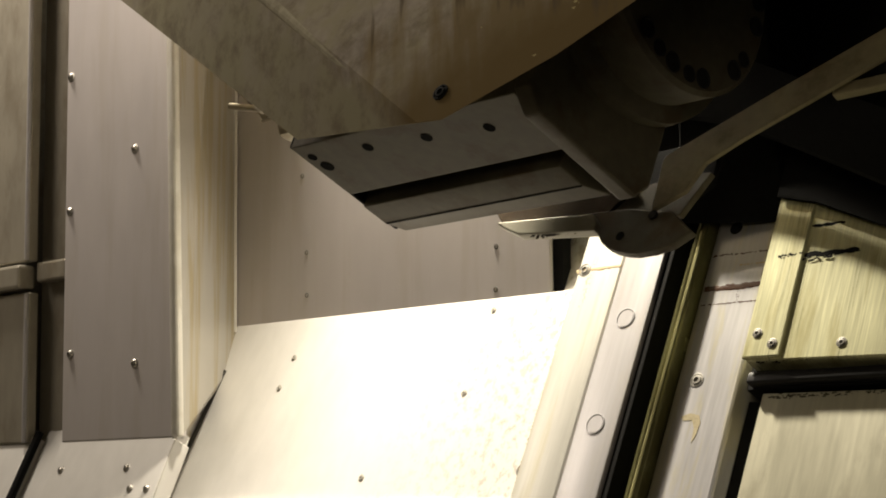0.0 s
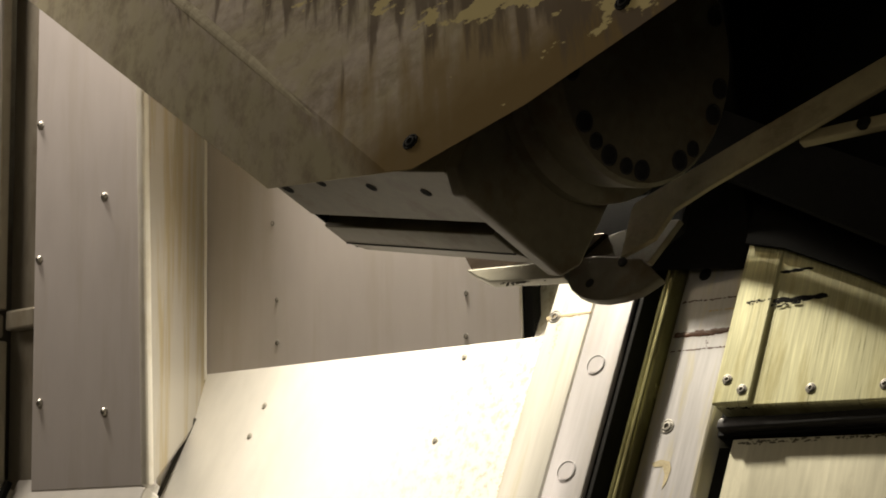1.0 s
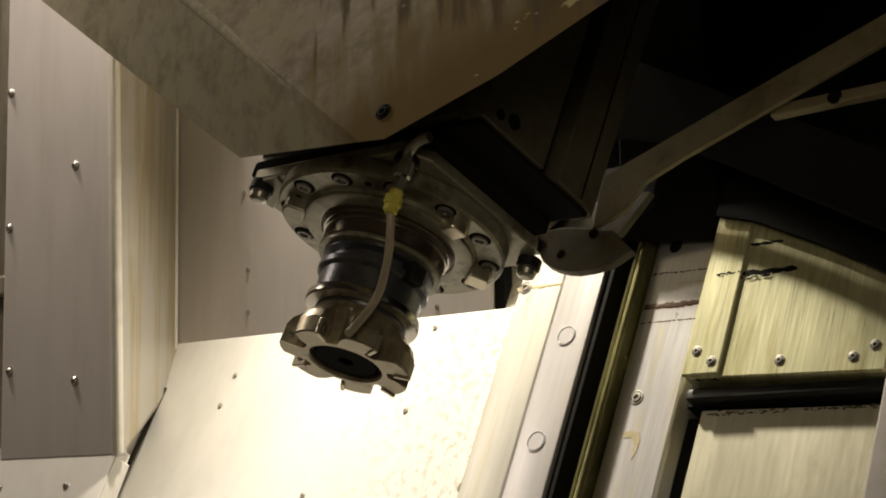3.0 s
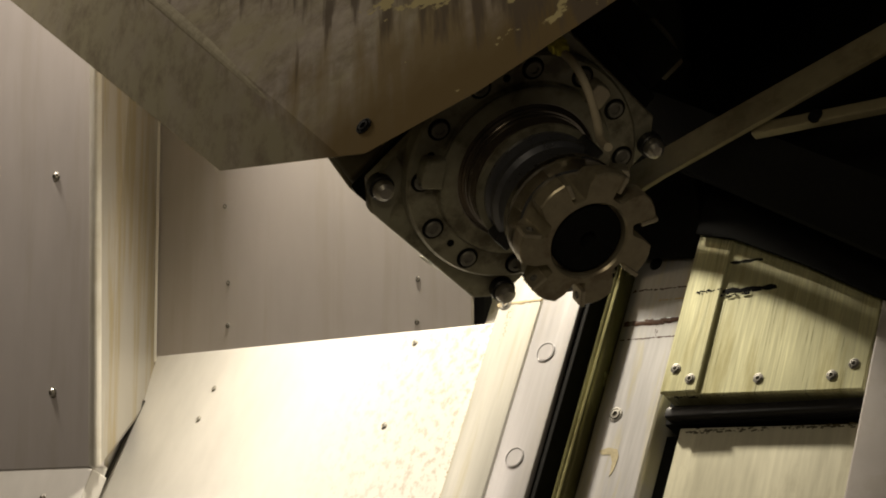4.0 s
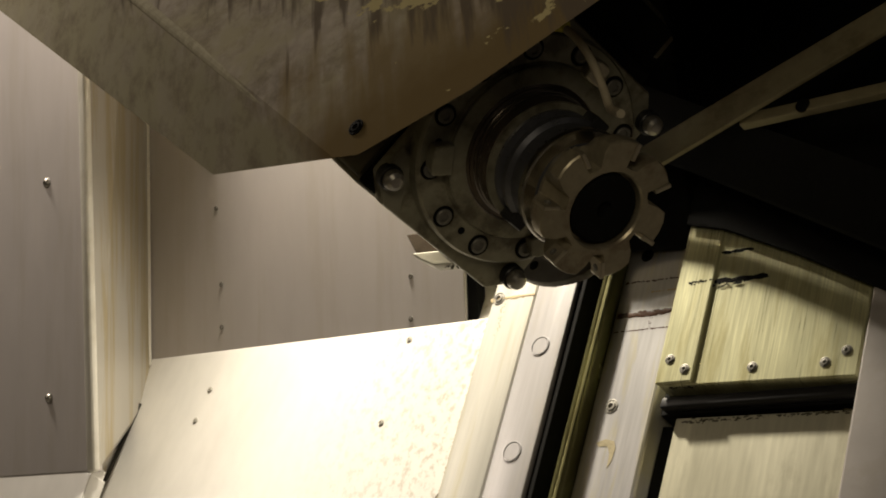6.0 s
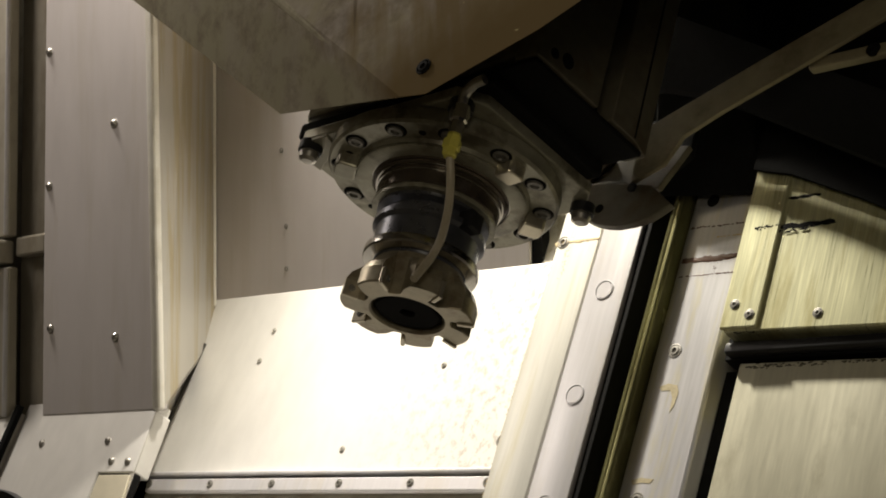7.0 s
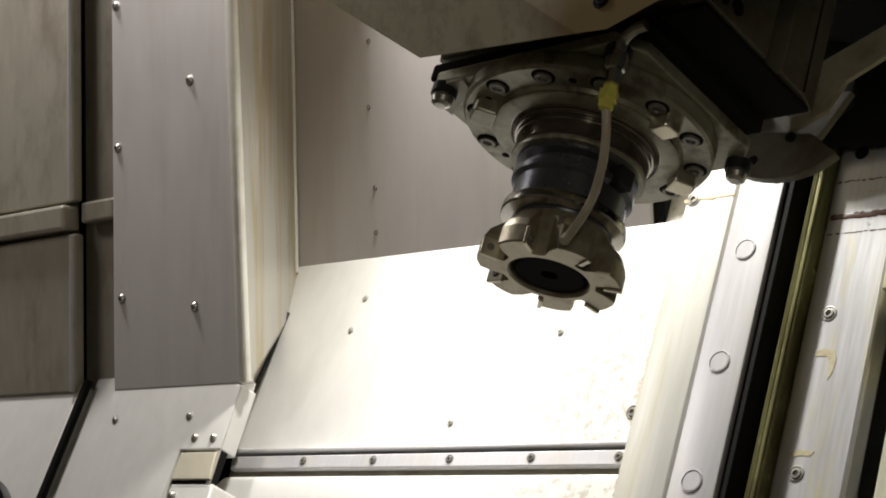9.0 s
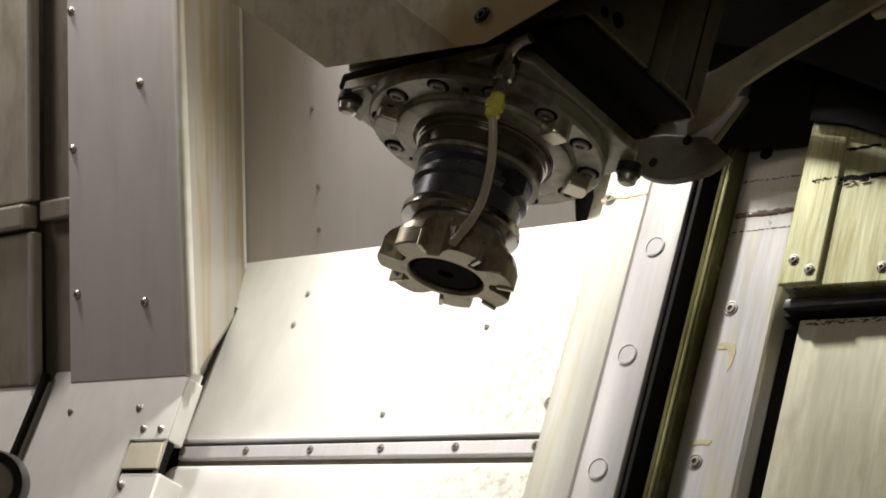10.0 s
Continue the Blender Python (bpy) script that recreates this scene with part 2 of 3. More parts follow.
def prism(points, z0, z1, r=0.001, seg=2):
    """A polygon in x and y, made solid from z0 to z1."""
    bm = bmesh.new()
    low = [bm.verts.new((x, y, z0)) for x, y in points]
    top = [bm.verts.new((x, y, z1)) for x, y in points]
    bm.faces.new(low), bm.faces.new(top)
    for a in range(len(points)):
        b = (a + 1) % len(points)
        bm.faces.new((low[a], low[b], top[b], top[a]))
    bmesh.ops.recalc_face_normals(bm, faces=bm.faces)
    return bevel(bm, r, seg)


def loft(loops, r=0.0, seg=2):
    """Closed loops of equal length, joined in order and capped."""
    bm = bmesh.new()
    rings = [[bm.verts.new(p) for p in loop] for loop in loops]
    bm.faces.new(rings[0]), bm.faces.new(rings[-1])
    for one, two in zip(rings, rings[1:]):
        for a in range(len(one)):
            b = (a + 1) % len(one)
            bm.faces.new((one[a], one[b], two[b], two[a]))
    bmesh.ops.recalc_face_normals(bm, faces=bm.faces)
    return bevel(bm, r, seg)


def lathe(profile, n=48, m=None):
    """A profile of (radius, height) turned round z; first and last radius may be 0."""
    bm = bmesh.new()
    rings = []
    for r, z in profile:
        rings.append([bm.verts.new((r * math.cos(2 * math.pi * k / n), r * math.sin(2 * math.pi * k / n), z)) for k in range(n)] if r > 0 else [bm.verts.new((0, 0, z))])
    for one, two in zip(rings, rings[1:]):
        for k in range(n):
            j = (k + 1) % n
            if len(one) == 1 and len(two) > 1:
                bm.faces.new((one[0], two[k], two[j]))
            elif len(two) == 1 and len(one) > 1:
                bm.faces.new((one[k], one[j], two[0]))
            elif len(one) > 1:
                bm.faces.new((one[k], one[j], two[j], two[k]))
    if m is not None:
        bm.transform(m)
    return bm


def tube(points, radius, n=10):
    """A round rod bent along points."""
    bm = bmesh.new()
    pts = [Vector(p) for p in points]
    rings = []
    for k, p in enumerate(pts):
        way = (pts[min(k + 1, len(pts) - 1)] - pts[max(k - 1, 0)]).normalized()
        q = way.to_track_quat("Z", "Y")
        rings.append([bm.verts.new(p + q @ Vector((radius * math.cos(2 * math.pi * j / n), radius * math.sin(2 * math.pi * j / n), 0))) for j in range(n)])
    for one, two in zip(rings, rings[1:]):
        for a in range(n):
            b = (a + 1) % n
            bm.faces.new((one[a], one[b], two[b], two[a]))
    bm.faces.new(rings[0]), bm.faces.new(rings[-1])
    return bm


def curve_points(ctrl, steps=24):
    """A smooth run through control points."""
    pts = [Vector(c) for c in ctrl]
    pts = [2 * pts[0] - pts[1]] + pts + [2 * pts[-1] - pts[-2]]
    out = []
    for i in range(1, len(pts) - 2):
        a, b, c, d = pts[i - 1 : i + 3]
        for k in range(steps // (len(pts) - 3) + 1):
            t = k / (steps // (len(pts) - 3) + 1)
            out.append(0.5 * (2 * b + (c - a) * t + (2 * a - 5 * b + 4 * c - d) * t * t + (3 * b - a - 3 * c + d) * t**3))
    return out + [pts[-2]]


def holder(name, m, label, category, group="", kind=""):
    ob = new(name)
    ob.empty_display_size = 0.05
    ob.matrix_world = m
    return tagged(ob, label, category, group, kind)


def dome_mesh(r=0.0065, h=0.005):
    """A button-head screw, its head towards +z."""
    bm = lathe([(r * 1.25, -0.002), (r * 1.25, 0.0006), (r, 0.001), (r * 0.96, h * 0.45), (r * 0.75, h * 0.8), (r * 0.42, h), (r * 0.36, h), (r * 0.34, h * 0.55), (0, h * 0.5)], 20)
    return smooth(mesh_of(bm, "dome_screw", BOLT))


def ring_mesh(r=0.008, material=None):
    """A countersunk socket screw set in its seat."""
    bm = lathe([(r * 1.1, -0.002), (r * 1.1, 0.0008), (r * 0.95, 0.001), (r * 0.86, 0.0002), (r * 0.72, 0.0004), (r * 0.68, 0.0018), (r * 0.42, 0.002), (r * 0.36, 0.0004), (0, 0.0002)], 20)
    return smooth(mesh_of(bm, "socket_screw", material or SCREW))


DOME, RING = dome_mesh(), ring_mesh()
SMALL = ring_mesh(0.0055)
FAINT = ring_mesh(0.0044, PALE)
DULL = ring_mesh(0.0075, DARK)


def screw(mesh, parent, m, name="screw"):
    ob = new(name, mesh)
    ob.parent = parent
    ob.matrix_basis = m
    return ob


# ---- the enclosure ----
# Back wall, upright, facing the camera.
back_wall = tagged(part("wall_back", block(-0.06, 0.622, 0.0, 0.02, -0.02, 1.30, 0.002), WALL, None), "dim grey steel back panel with small screws", "wall", "", "structure")
# Solid black strip standing in for the shaded gap.
part("edge_gap", block(0.6225, 0.640, 0.004, 0.020, -0.02, 1.30, 0.001), DARK, back_wall, "black strip painted for the shaded gap at the panel end")
for x, z, h in ((0.150, 0.306, 1), (0.148, 0.212, 1), (0.157, 0.097, 0), (0.157, 0.034, 1), (0.529, 0.068, 1), (0.527, 0.011, 1), (0.153, 0.42, 1), (0.529, 0.30, 1)):
    screw(SMALL, back_wall, pose(x, 0.0012, z, 90, 0, 0))

# Column at the side: front, slanting cheek and recess.
column = holder("wall_column", Matrix(), "grey steel corner column with domed screws", "wall", "", "structure")
part("cheek", loft([[(0.000, -0.002, 1.3), (0.000, -0.002, -0.05), (-0.010, 0.01, -0.05), (-0.010, 0.01, 1.3)],
                    [(0.0085, -0.146, 1.3), (0.056, -0.146, -0.166), (0.046, -0.134, -0.166), (-0.0015, -0.134, 1.3)]]), CHEEK, column)
part("front_sheet", loft([[(-0.236, -0.152, z), (x, -0.152, z), (x, -0.138, z), (-0.236, -0.138, z)] for x, z in ((0.054, -0.172), (0.0065, 1.3))], 0.003), WALL, column)
# The fold's highlight is painted as a pale strip.
part("edge_fold", loft([[(x - 0.019, -0.160, z), (x, -0.160, z), (x, -0.146, z), (x - 0.019, -0.146, z)] for x, z in ((0.061, -0.172), (0.0135, 1.3))], 0.006, 3), FOLD, column, "corner edge painted pale for its highlight")
part("weld_line", tube([(0.0005, -0.006, -0.01), (0.0005, -0.006, 1.3)], 0.0035), FOLD, column, "pale seam in the corner")
for x, z in ((-0.057, 0.262), (-0.052, -0.060), (-0.224, 0.40), (-0.222, 0.186), (-0.215, -0.037), (-0.062, 0.58), (-0.226, 0.62)):
    screw(DOME, column, pose(x, -0.152, z, 90, 0, 0))

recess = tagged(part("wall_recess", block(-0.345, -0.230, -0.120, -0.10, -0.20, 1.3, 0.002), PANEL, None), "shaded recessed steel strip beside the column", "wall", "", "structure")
left_panel = holder("wall_side", Matrix(), "oily grey steel sliding panel with a cross band", "wall", "", "structure")
part("panel_upper", block(-1.2, -0.325, -0.158, -0.14, 0.118, 1.3, 0.003), PANEL, left_panel)
part("panel_lower", block(-1.2, -0.322, -0.158, -0.14, -0.17, 0.068, 0.003), PANEL, left_panel)
part("cross_band", block(-1.2, -0.332, -0.172, -0.14, 0.074, 0.112, 0.005), PANEL, left_panel)
part("band_stub", block(-0.322, -0.242, -0.146, -0.12, 0.084, 0.116, 0.004), PANEL, left_panel)
part("edge_bead", tube([(-0.328, -0.160, 0.12), (-0.328, -0.160, 1.3)], 0.004), RAIL, left_panel)
part("edge_bead", tube([(-0.326, -0.160, -0.17), (-0.326, -0.160, 0.066)], 0.004), RAIL, left_panel)

# Sloping bed: lit panel, lower panels, strip with screws.
slope_panel = tagged(part("slope_panel", prism([(-0.02, 0.0), (0.70, 0.0), (0.70, -0.292), (-0.02, -0.292)], -0.02, 0.0, 0.002), SLOPE, None, m=BED), "brightly lit pale steel sloping panel", "panel", "", "structure")
part("upper_slope", prism([(0.624, -0.02), (0.70, -0.02), (0.70, 0.7), (0.624, 0.7)], -0.03, -0.004, 0.002), SLOPE, slope_panel)
part("side_seal", tube([(0.013, -0.078, 0.0), (-0.002, -0.225, 0.0), (-0.009, -0.292, 0.0)], 0.0038), GREYSEAL, slope_panel, "dark seal along the panel edge")
for x, v in ((0.154, 0.115), (0.162, 0.066), (0.526, 0.142), (0.531, 0.019), (0.389, 0.26), (0.665, 0.254)):
    screw(RING if x > 0.6 else FAINT, slope_panel, pose(x, -v, 0))

strip = holder("wiper_strip", BED, "narrow steel wiper strip held by a row of screws", "strip", "", "structure")
part("bar", block(0.005, 0.70, -0.330, -0.296, -0.02, -0.002, 0.001), BOX, strip)
part("upper_rib", block(0.005, 0.70, -0.300, -0.292, -0.004, 0.008, 0.003, 3), RAIL, strip)
part("clamp_bar", block(0.012, 0.70, -0.323, -0.303, -0.004, 0.006, 0.002), RAIL, strip)
for x in (0.018, 0.153, 0.281, 0.411, 0.539, 0.666):
    screw(SMALL, strip, pose(x, -0.312, 0.006))
apron = tagged(part("apron", prism([(0.012, -0.334), (0.70, -0.334), (0.70, -1.2), (-0.02, -1.2), (-0.02, -0.37)], -0.02, 0.014, 0.010, 4), SLOPE, None, m=BED), "pale steel lower apron with a rounded top edge", "panel", "", "structure")

low = holder("side_apron", BED, "pale steel side apron under the column with small screws", "panel", "", "structure")
part("sheet", prism([(-0.236, -0.205), (0.036, -0.205), (0.037, -0.2215), (0.044, -0.2215), (0.046, -0.318), (-0.036, -0.318), (-0.036, -1.2), (-0.236, -1.2)], 0.03, 0.06, 0.002), SLOPE, low)
part("corner_tab", prism([(-0.030, -0.3225), (0.042, -0.3225), (0.048, -0.362), (-0.030, -0.362)], 0.05, 0.0615, 0.001), TAB, low, "small yellowish cover tab")
part("sheet", prism([(-0.032, -0.367), (0.055, -0.367), (0.10, -1.2), (-0.032, -1.2)], 0.0, 0.058, 0.003), SLOPE, low)
part("cheek", loft([[(0.044, -0.218, 0.059), (0.050, -0.368, 0.058), (0.040, -0.368, 0.058), (0.034, -0.218, 0.059)], [(-0.002, -0.14, -0.004), (-0.026, -0.368, -0.004), (-0.036, -0.368, -0.004), (-0.012, -0.14, -0.004)]]), CHEEK, low, "folded sheet edge beside the seal")
part("tab_backing", block(-0.034, 0.048, -0.3670, -0.3185, 0.045, 0.0575, 0.001), DARK, low)
for x, v in ((-0.206, 0.268), (-0.042, 0.267), (-0.014, 0.300), (0.025, 0.301), (-0.02, 0.385)):
    screw(DOME, low, pose(x, -v, 0.06, 0, 0, 0) @ Matrix.Scale(0.85, 4))
part("gutter", prism([(-0.31, -0.19), (-0.236, -0.19), (-0.236, -1.2), (-0.33, -1.2)], 0.02, 0.045, 0.002), SLOPE, low)
part("side_sheet", prism([(-1.2, -0.205), (-0.318, -0.205), (-0.335, -1.2), (-1.2, -1.2)], 0.03, 0.062, 0.004), SLOPE, low)
part("seal", tube([(-0.312, -0.2, 0.058), (-0.326, -1.2, 0.058)], 0.007), DARK, low, "dark rubber seal")

# Linear guide, groove and way covers.
guide = holder("guide_rail", BED, "pale ground steel guide rail with round plugs", "rail", "", "structure")
part("base", block(0.695, 0.845, -1.2, 0.8, -0.03, 0.018, 0.002), RAIL, guide)
part("rail", block(0.779, 0.840, -1.2, 0.8, 0.010, 0.055, 0.004, 3), RAIL, guide)
part("side_lip", prism([(0.703, -1.2), (0.771, -1.2), (0.771, 0.8), (0.703, 0.8)], 0.010, 0.047, 0.004, 3), LEDGE, guide, "oily ledge beside the rail")
part("lip_edge", block(0.699, 0.7035, -1.2, 0.8, 0.010, 0.040, 0.001), COVER, guide, "yellowed sealing edge")
# Black strip that paints the rail's right side as shaded.
part("rail_seal", block(0.8402, 0.847, -1.2, 0.8, -0.03, 0.050, 0.001), DARK, guide)
# Fin added to throw shade across lip and way strip.
part("wiper_blade", block(0.8475, 0.8510, -1.2, 0.8, -0.03, 0.052, 0.001), DARK, guide, "thin black fin added to shade the way strip")
part("end_joint", block(0.704, 0.770, -0.007, -0.004, 0.040, 0.0474, 0.0003), OCHRE, guide)
for k in range(-2, 6):
    v = 0.225 + (k - 3) * 0.139 + 0.139
    part("plug", lathe([(0.0128, -0.002), (0.0128, 0.0008), (0.0120, 0.0009), (0.0116, -0.0008), (0.0110, -0.0008), (0.0106, 0.0004), (0, 0.0004)], 28), RAIL, guide, m=pose(0.808, -v, 0.0553))
screw(RING, guide, pose(0.714, -0.005, 0.047))


def residue(parent, x0, x1, q, w, count, size, material, spread=0.002, stretch=2.5, seed=1):
    """A crust of small flattened lumps along a line."""
    rnd = random.Random(seed)
    bm = bmesh.new()
    for k in range(count):
        s = size * rnd.uniform(0.4, 1.3)
        at = Matrix.Translation((rnd.uniform(x0, x1), q + rnd.gauss(0, spread), w)) @ Matrix.Diagonal((s * rnd.uniform(1, stretch), s, s * 0.35, 1))
        bmesh.ops.create_icosphere(bm, subdivisions=1, radius=1, matrix=at)
    return part("residue", bm, material, parent, "crust of dried coolant and rust", kind="stuff")


def film(parent, points, w, material):
    return part("stain", prism(points, w - 0.0005, w + 0.0004, 0), material, parent, "thin dried stain")


residue(guide, 0.705, 0.755, -0.006, 0.047, 16, 0.0022, OCHRE, 0.001, 3, 5)
# Groove floor is black in place of the shade inside it.
groove = tagged(part("groove", block(0.845, 0.90, -1.2, 0.8, -0.06, -0.02, 0.001), DARK, None, m=BED), "groove beside the guide rail, painted black for its shade", "groove", "", "structure")
ballscrew = tagged(part("guide_lip", prism([(0.870, -1.2), (0.885, -1.2), (0.885, 0.8), (0.870, 0.8)], -0.03, 0.046, 0.003, 3), LIP, None, m=BED), "narrow shiny oil-wet lip in the groove", "rail", "", "structure")
for x, w in ((0.8720, 0.046), (0.8775, 0.050), (0.8830, 0.046)):
    part("ridge", tube([(x, -1.2, w), (x, 0.8, w)], 0.0016, 8), LIP, ballscrew)
way = holder("way_strip", BED, "pale steel way strip with rust streaks", "strip", "", "structure")
part("strip", block(0.8865, 0.972, -1.2, 0.8, -0.03, 0.030, 0.004), WAY, way)
for v in (0.161, 0.345, -0.04):
    screw(DULL if v < 0 else RING, way, pose(0.914, -v, 0.030))

residue(way, 0.892, 0.972, -0.041, 0.030, 220, 0.0024, RUST, 0.0010, 2.5, 2)
residue(way, 0.892, 0.972, -0.0625, 0.030, 90, 0.0008, RUST, 0.0003, 3.0, 3)
residue(way, 0.93, 0.972, -0.012, 0.030, 25, 0.0009, OCHRE, 0.0004, 3.0, 4)
film(way, [(0.905, -0.207), (0.917, -0.203), (0.930, -0.206), (0.934, -0.215), (0.932, -0.232), (0.928, -0.240), (0.927, -0.222), (0.922, -0.212), (0.910, -0.212)], 0.030, THIN)
film(way, [(0.900, -0.322), (0.912, -0.319), (0.930, -0.321), (0.926, -0.326), (0.913, -0.325), (0.903, -0.328)], 0.030, THIN)
residue(way, 0.938, 0.943, -0.052, 0.030, 14, 0.0007, RUST, 0.006, 1.2, 12)
cover = holder("way_cover", BED, "oil-streaked yellowish telescopic steel way cover", "way cover", "", "structure")
part("upper_plate", prism([(0.990, -0.154), (1.232, -0.160), (1.232, 0.8), (0.990, 0.8)], 0.02, 0.052, 0.002), COVER, cover)
part("edge_band", block(0.986, 1.034, -0.152, 0.8, 0.050, 0.0555, 0.002), COVER, cover)
part("dark_gap", block(0.985, 1.24, -0.178, -0.150, 0.0, 0.030, 0.001), DARK, cover)
part("gap_lip", block(0.990, 1.232, -0.176, -0.162, 0.028, 0.044, 0.004, 3), BLACK, cover)
# Black floor paints the side shadow in the gap by the lower plate.
part("side_gap", block(0.9735, 1.004, -1.2, -0.179, -0.02, 0.006, 0), DARK, cover)
part("lower_plate", prism([(1.006, -0.182), (1.230, -0.186), (1.230, -1.2), (1.000, -1.2)], 0.0, 0.030, 0.002), LOWER, cover, "greyish lower cover plate with a stained top band")
part("side_plate", block(1.238, 2.4, -1.2, 0.8, 0.0, 0.06, 0.003), WALL, cover)
for x, v in ((1.000, 0.122), (1.022, 0.136), (1.106, 0.139), (1.193, 0.141), (1.216, 0.129), (1.30, 0.19)):
    screw(SMALL, cover, pose(x, -v, 0.0555 if x < 1.04 else (0.052 if x < 1.23 else 0.06)))

residue(cover, 1.035, 1.10, -0.024, 0.052, 120, 0.0021, DARK, 0.0012, 4.0, 6)
residue(cover, 1.02, 1.07, -0.030, 0.0535, 30, 0.0012, DARK, 0.0012, 4.0, 7)
residue(cover, 1.00, 1.034, -0.024, 0.0555, 25, 0.0011, DARK, 0.0012, 3.0, 8)
residue(cover, 1.04, 1.075, 0.014, 0.052, 45, 0.0016, DARK, 0.0008, 4.0, 9)
residue(cover, 0.995, 1.225, -0.1555, 0.050, 90, 0.0010, DARK, 0.0008, 3.0, 10)

residue(way, 0.892, 0.972, 0.004, 0.030, 60, 0.0009, RUST, 0.0005, 3.0, 21)
residue(cover, 1.010, 1.22, -0.188, 0.030, 120, 0.0010, SMEAR, 0.0012, 4.0, 24)
residue(guide, 0.7035, 0.7055, -0.30, 0.046, 160, 0.0009, OCHRE, 0.20, 1.0, 25)
residue(guide, 0.722, 0.728, -0.03, 0.047, 30, 0.0009, OCHRE, 0.012, 1.2, 26)

# Upper dark end: plates added to block the work light over the way covers.
carriage = holder("carriage", BED, "black plates added to block light above the way covers", "carriage")
SHADE_RAMP = ((0.767, 0.165), (0.807, 0.153), (0.873, 0.146), (0.923, 0.130), (0.968, 0.111), (1.008, 0.091), (1.048, 0.070), (1.265, -0.048), (1.976, -0.428), (2.38, -0.65))
SHADE_LOW = [Vector((x, q, 0.125)) for x, q in SHADE_RAMP]
SHADE_TOP = [p.lerp(Vector((0.38, 0.74, 0.394)), 0.2) for p in SHADE_LOW]
# Ruled towards the work light; its edge casts the shadow on the covers.
part("shroud", loft([[a, b, b - Vector((0, 0, 0.012)), a - Vector((0, 0, 0.012))] for a, b in zip(SHADE_LOW, SHADE_TOP)]), DARK, carriage, "black sloping plate added to cast the cover shadow")
# Black sheet laid where the upper cover is only in shade.
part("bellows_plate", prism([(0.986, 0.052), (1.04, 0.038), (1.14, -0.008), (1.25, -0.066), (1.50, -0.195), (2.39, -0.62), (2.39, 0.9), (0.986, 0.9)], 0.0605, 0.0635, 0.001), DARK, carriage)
# Blockers added behind the head to keep rail top and bracket shaded.
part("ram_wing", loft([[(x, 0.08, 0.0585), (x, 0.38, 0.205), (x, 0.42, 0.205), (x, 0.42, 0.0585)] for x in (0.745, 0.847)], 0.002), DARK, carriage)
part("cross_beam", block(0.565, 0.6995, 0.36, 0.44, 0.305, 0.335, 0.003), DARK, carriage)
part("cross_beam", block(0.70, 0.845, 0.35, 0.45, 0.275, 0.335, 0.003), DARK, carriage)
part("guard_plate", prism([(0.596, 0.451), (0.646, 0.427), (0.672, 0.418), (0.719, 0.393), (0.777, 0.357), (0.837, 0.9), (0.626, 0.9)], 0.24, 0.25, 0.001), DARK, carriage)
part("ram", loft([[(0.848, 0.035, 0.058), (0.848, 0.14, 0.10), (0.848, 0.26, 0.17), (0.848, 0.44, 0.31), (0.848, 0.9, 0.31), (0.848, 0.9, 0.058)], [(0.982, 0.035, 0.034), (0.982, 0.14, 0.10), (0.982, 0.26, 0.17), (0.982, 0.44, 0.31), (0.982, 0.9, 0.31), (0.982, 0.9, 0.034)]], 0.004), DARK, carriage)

# Closing walls out of view.
tagged(part("wall_right", block(2.4, 2.45, -2.4, 1.2, -1.4, 1.9, 0), BLACK, None), "dark enclosure side wall", "wall", "", "structure")
tagged(part("wall_left", block(-1.25, -1.2, -2.4, 0.5, -1.4, 1.9, 0), BOX, None), "grey enclosure side wall", "wall", "", "structure")
tagged(part("wall_rear", block(-1.2, 2.4, 1.1, 1.15, -1.4, 1.9, 0), BLACK, None), "dark enclosure rear wall", "wall", "", "structure")
tagged(part("ceiling", block(-1.2, 2.4, -2.4, 1.15, 1.9, 1.95, 0), BOX, None), "grey enclosure ceiling", "ceiling", "", "structure")
tagged(part("floor", block(-1.2, 2.4, -2.4, 0.5, -1.4, -1.35, 0), BOX, None), "grey machine tray floor", "floor", "", "structure")
tagged(part("wall_front", block(-1.2, 2.4, -2.45, -2.4, -1.4, 1.9, 0), BOX, None), "grey enclosure front wall", "wall", "", "structure")

# ---- casing of the swivel drive ----
casing = holder("drive_casing", BED, "large stained grey sheet casing of the swivel drive", "casing")
RUN = [k / 10 for k in range(11)]
FRONT = [(0.20 + 0.80 * k, 0.345 - 0.558 * k) for k in RUN] + [(1.032, -0.216), (1.146, -0.170), (1.249, -0.112), (1.60, 0.09), (1.60, 0.9), (0.20, 0.9)]
BACK = [(-0.10 + 0.858 * k, 0.379 - 0.532 * k) for k in RUN] + [(0.93, -0.135), (1.06, -0.10), (1.17, -0.04), (1.53, 0.16), (1.53, 0.9), (-0.10, 0.9)]
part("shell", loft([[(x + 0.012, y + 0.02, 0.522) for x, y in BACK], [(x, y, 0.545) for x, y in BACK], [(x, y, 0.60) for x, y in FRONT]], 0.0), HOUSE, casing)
for piece in casing.children:
    piece.data.set_sharp_from_angle(angle=radians(11))
    flat = piece.modifiers.new("flat", "WEIGHTED_NORMAL")
    flat.keep_sharp = True
part("ridge_seam", tube([(0.20 + 0.75 * k, 0.345 - 0.523 * k, 0.5925 - 0.005 * k ** 4) for k in RUN], 0.0095, 16), RIDGE, casing, "worn raised seam along the fold")
for x, q in ((1.018, -0.184), (1.223, -0.080)):
    screw(DULL, casing, pose(x, q, 0.6005))

# ---- swivelling milling head ----
PIVOT = Vector((0.8771, -0.4353, 0.2737))
AXLE = Vector((-0.0298, -0.9013, 0.4322)).normalized()
SIDE = (Vector((1, 0, 0)) - AXLE * AXLE.x).normalized()
RISE = AXLE.cross(SIDE)
